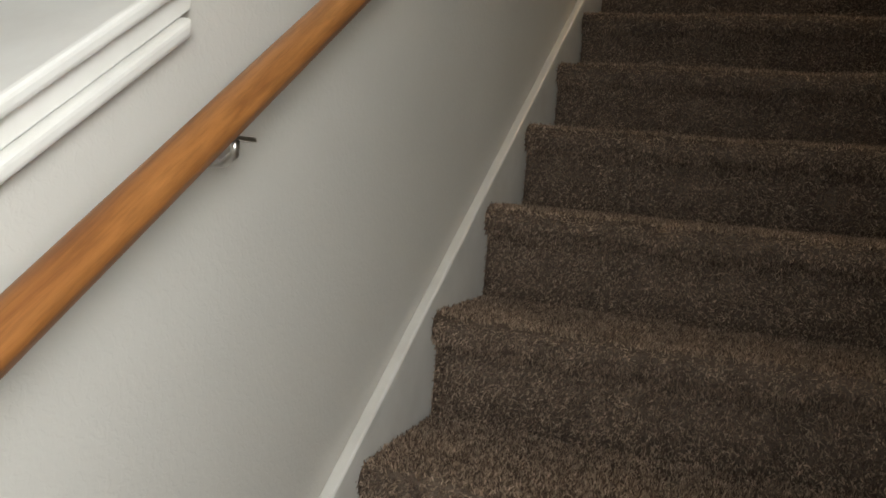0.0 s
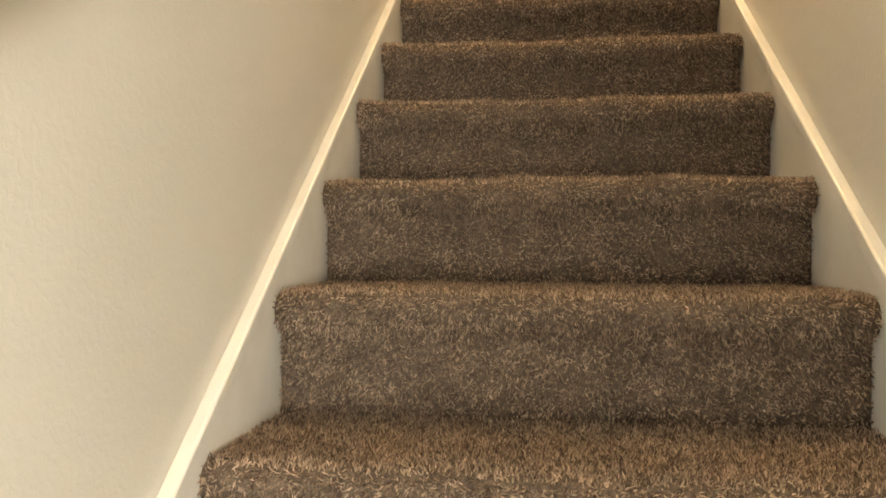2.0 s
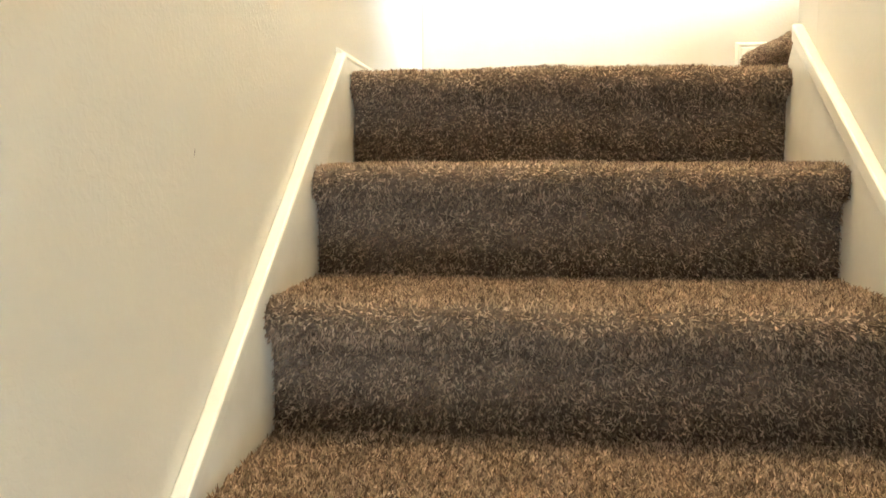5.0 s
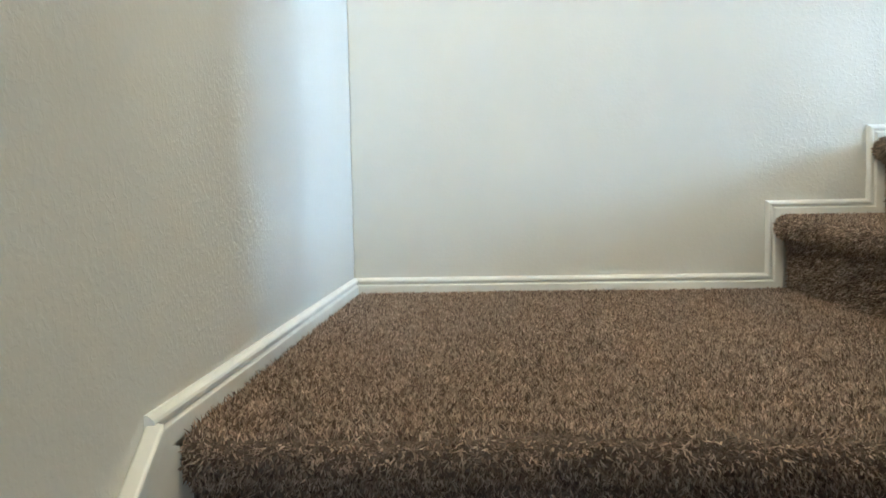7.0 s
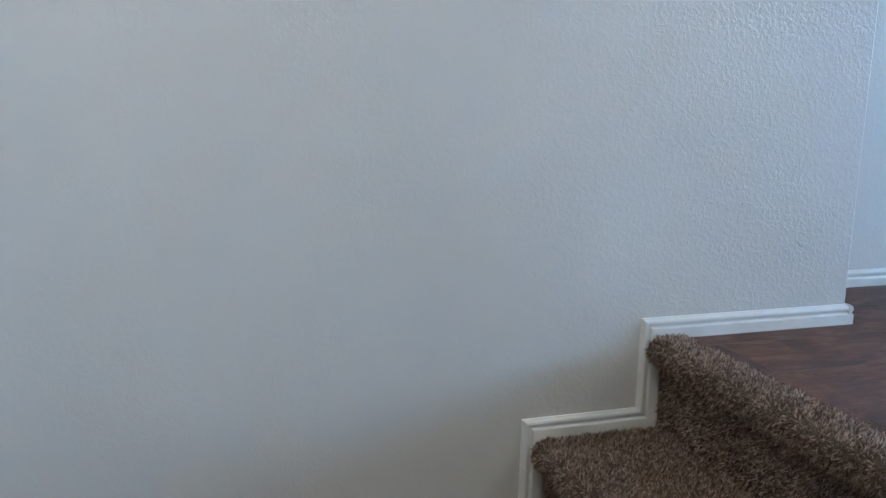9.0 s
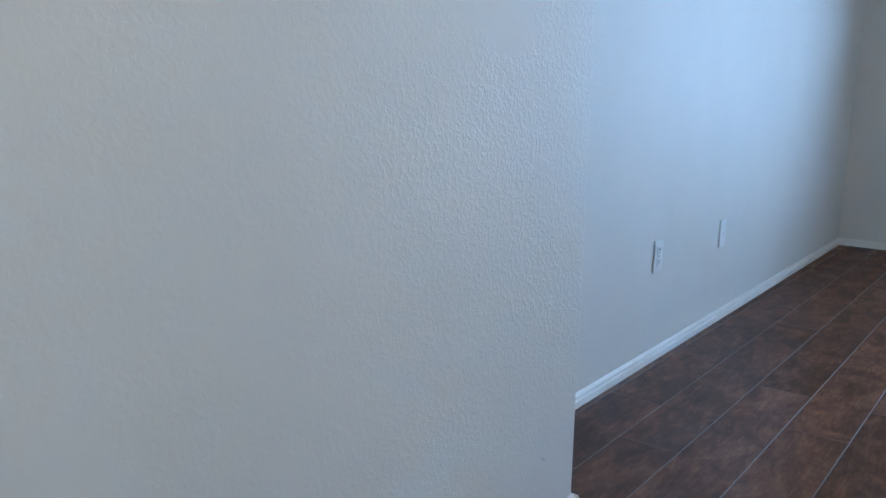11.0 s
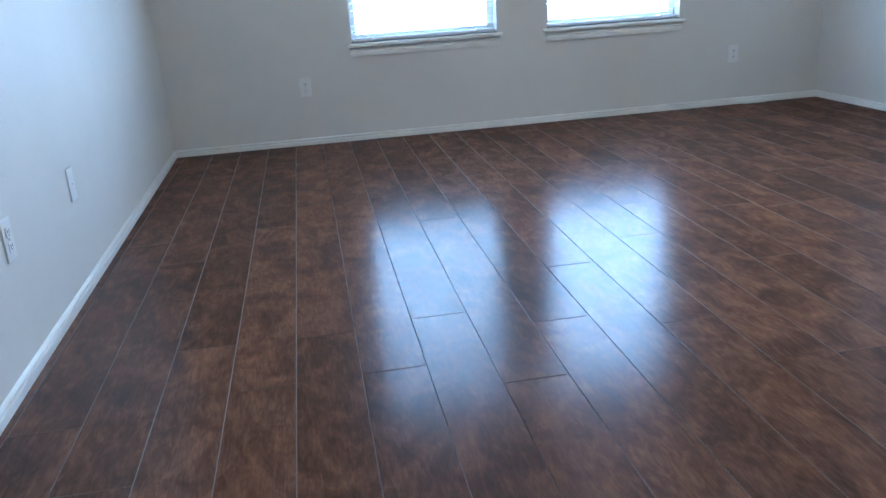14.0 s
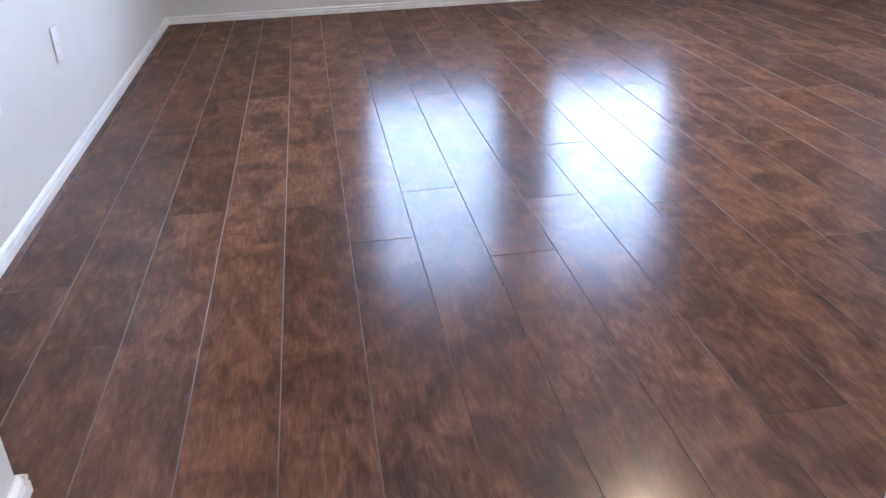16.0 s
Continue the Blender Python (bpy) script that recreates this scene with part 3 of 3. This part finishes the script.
# ---- outlets ----
def outlet(m, blank=False):
    e = new("wall_plate" if blank else "wall_outlet")
    tagged(e, "white blank plastic wall plate low on the painted wall" if blank else "white duplex outlet low on the painted wall", "outlet", "" if blank else "outlets in the room")
    part("cover_plate", box_bm(-0.035, 0.035, 0.0005, 0.006, -0.057, 0.057, 0.002), PLASTIC, e)
    if not blank:
        for z in (-0.02, 0.02):
            s = part("socket", box_bm(-0.0165, 0.0165, 0.006, 0.0085, z - 0.014, z + 0.014, 0.0012), PLASTIC, e)
            bm = bmesh.new()
            for x in (-0.006, 0.006):
                box_bm(x - 0.0012, x + 0.0012, 0.0084, 0.0090, z - 0.002, z + 0.007, bm=bm)
            box_bm(-0.002, 0.002, 0.0084, 0.0090, z - 0.009, z - 0.005, bm=bm)
            part("slots", bm, DARK, s)
    bm = bmesh.new()
    bmesh.ops.create_cone(bm, cap_ends=True, segments=12, radius1=0.003, radius2=0.0025, depth=0.002, matrix=Matrix.Translation((0, 0.0068, 0)) @ Matrix.Rotation(radians(90), 4, 'X'))
    part("screw", bm, METAL, e)
    e.matrix_world = m
    return e


outlet(pose(2.905, YR, 0.748, rz=180))
outlet(pose(3.568, YR, 0.742, rz=180), True)
outlet(pose(XW, 0.703, 0.729, rz=90))
outlet(pose(XW, -2.155, 0.711, rz=90))

# ---- scuffs on the paint ----
SCUFF = material("scuff_grey", (0.30, 0.28, 0.27), 0.8)[0]


def scuff(points, width, plane):
    bm = bmesh.new()
    pts = [Vector(p) for p in points]
    up = Vector((0, 0, 1)) if abs((pts[-1] - pts[0]).z) < 0.7 * (pts[-1] - pts[0]).length else (Vector((1, 0, 0)) if plane == "y" else Vector((0, 1, 0)))
    rows_ = []
    for i, p in enumerate(pts):
        w = width * (0.35 if i in (0, len(pts) - 1) else 1.0)
        rows_.append((bm.verts.new(p - up * w / 2), bm.verts.new(p + up * w / 2)))
    for a_, b_2 in zip(rows_, rows_[1:]):
        bm.faces.new((a_[0], b_2[0], b_2[1], a_[1]))
    return part("scuff_mark", bm, SCUFF, kind="structure")


y_ = YL - 0.0006
scuff([(1.642, y_, 0.556), (1.642 + 0.006, y_, 0.556 - 0.004), (1.642 + 0.012, y_, 0.556 - 0.010), (1.642 + 0.022, y_, 0.556 - 0.013)], 0.0022, "y")
scuff([(1.501, y_, 0.635), (1.501 + 0.002, y_, 0.635 + 0.001), (1.501 + 0.004, y_, 0.635)], 0.003, "y")
scuff([(-0.0174, -0.737, -0.180), (-0.0174, -0.737 + 0.002, -0.180 + 0.006), (-0.0174, -0.737 + 0.003, -0.180 + 0.010)], 0.0022, "x")

# ---- ceiling lights ----
for name, x, y, lab in (("ceiling_light", 3.50, -0.68, "round frosted ceiling light over the plank floor"), ("ceiling_light", 0.42, -0.35, "round frosted ceiling light over the stairs")):
    e = new(name)
    e.location = (x, y, CZ)
    tagged(e, lab, "ceiling light")
    bm = bmesh.new()
    bmesh.ops.create_cone(bm, cap_ends=True, segments=32, radius1=0.15, radius2=0.16, depth=0.03, matrix=Matrix.Translation((0, 0, -0.016)))
    part("base", bm, METAL, e)
    bm = bmesh.new()
    bmesh.ops.create_uvsphere(bm, u_segments=32, v_segments=16, radius=0.14, matrix=Matrix.Translation((0, 0, -0.031)) @ Matrix.Diagonal((1, 1, 0.5, 1)))
    bmesh.ops.delete(bm, geom=[v for v in bm.verts if v.co.z > -0.032], context='VERTS')
    part("shade", bm, BULB, e, smooth=True)

# ---- plank floor ----
floor = part("floor_room", box_bm(X2 + 0.06, XW, YS, YR, FZ - 0.19, FZ - 0.012), SUB, kind="structure")
part("floor_side", box_bm(W1 + 0.128, X2 + 0.06, YS, JY - 0.11, FZ - 0.19, FZ - 0.012), SUB, kind="structure")
PW, PL, V0, SKEW = 0.1693, 1.468, -0.066, radians(-0.556)
# end joints by row, in metres along the room
joints = {3: -0.067, 2: 0.588, 1: 0.290, 0: 0.575, -1: 0.299, -2: 0.612, -3: 0.147, -4: 0.475, -5: 0.904, -6: 0.36, -7: 1.12, -8: 0.065, -9: 0.752}
made = {}
random.seed(4)
for row in range(-22, 7):
    ya, yb = V0 + row * PW, V0 + (row + 1) * PW
    x = joints.get(row, random.random() * 1.4)
    while x > -1.5:
        x -= PL
    while x < XW - 2.3:
        xa, xb = x, x + PL
        x += PL
        # the ends are cut where the floor ends
        mid_y = 0.736 + (ya + yb) / 2
        start = (X2 + 0.074 if mid_y > JY - 0.10 else W1 + 0.10) - 2.3
        xa, xb = max(xa, start), min(xb, XW + 0.02 - 2.3)
        wa, wb = max(ya, YS - 0.06 - 0.736), min(yb, YR + 0.05 - 0.736)
        if xb - xa < 0.03 or wb - wa < 0.02:
            continue
        key = (round(xb - xa, 3), round(wb - wa, 3))
        if key not in made:
            bm = bmesh.new()
            L_, W_, g = xb - xa - 0.0006, wb - wa - 0.0006, 0.0013
            lo = [bm.verts.new(c) for c in ((0, 0, -0.010), (L_, 0, -0.010), (L_, W_, -0.010), (0, W_, -0.010))]
            mi = [bm.verts.new(c) for c in ((0, 0, -0.0010), (L_, 0, -0.0010), (L_, W_, -0.0010), (0, W_, -0.0010))]
            hi = [bm.verts.new(c) for c in ((g, g, 0), (L_ - g, g, 0), (L_ - g, W_ - g, 0), (g, W_ - g, 0))]
            top = bm.faces.new(hi)
            for i in range(4):
                k = (i + 1) % 4
                bm.faces.new((lo[i], lo[k], mi[k], mi[i]))
                bm.faces.new((mi[i], mi[k], hi[k], hi[i]))
            for f in bm.faces:
                f.material_index = 0 if f == top else 1
            made[key] = finish("plank", bm, PLANK)
            made[key].materials.append(PLANK_EDGE)
        p = new("plank", made[key])
        p.parent = floor
        spot = Matrix.Rotation(SKEW, 4, 'Z') @ Vector((xa + 0.0003, wa + 0.0003, 0))
        p.location = (2.3 + spot.x, 0.736 + spot.y, FZ + random.uniform(-0.00015, 0.00015))
        p.rotation_euler = (random.uniform(-1, 1) * 0.0010, random.uniform(-1, 1) * 0.0002, SKEW)
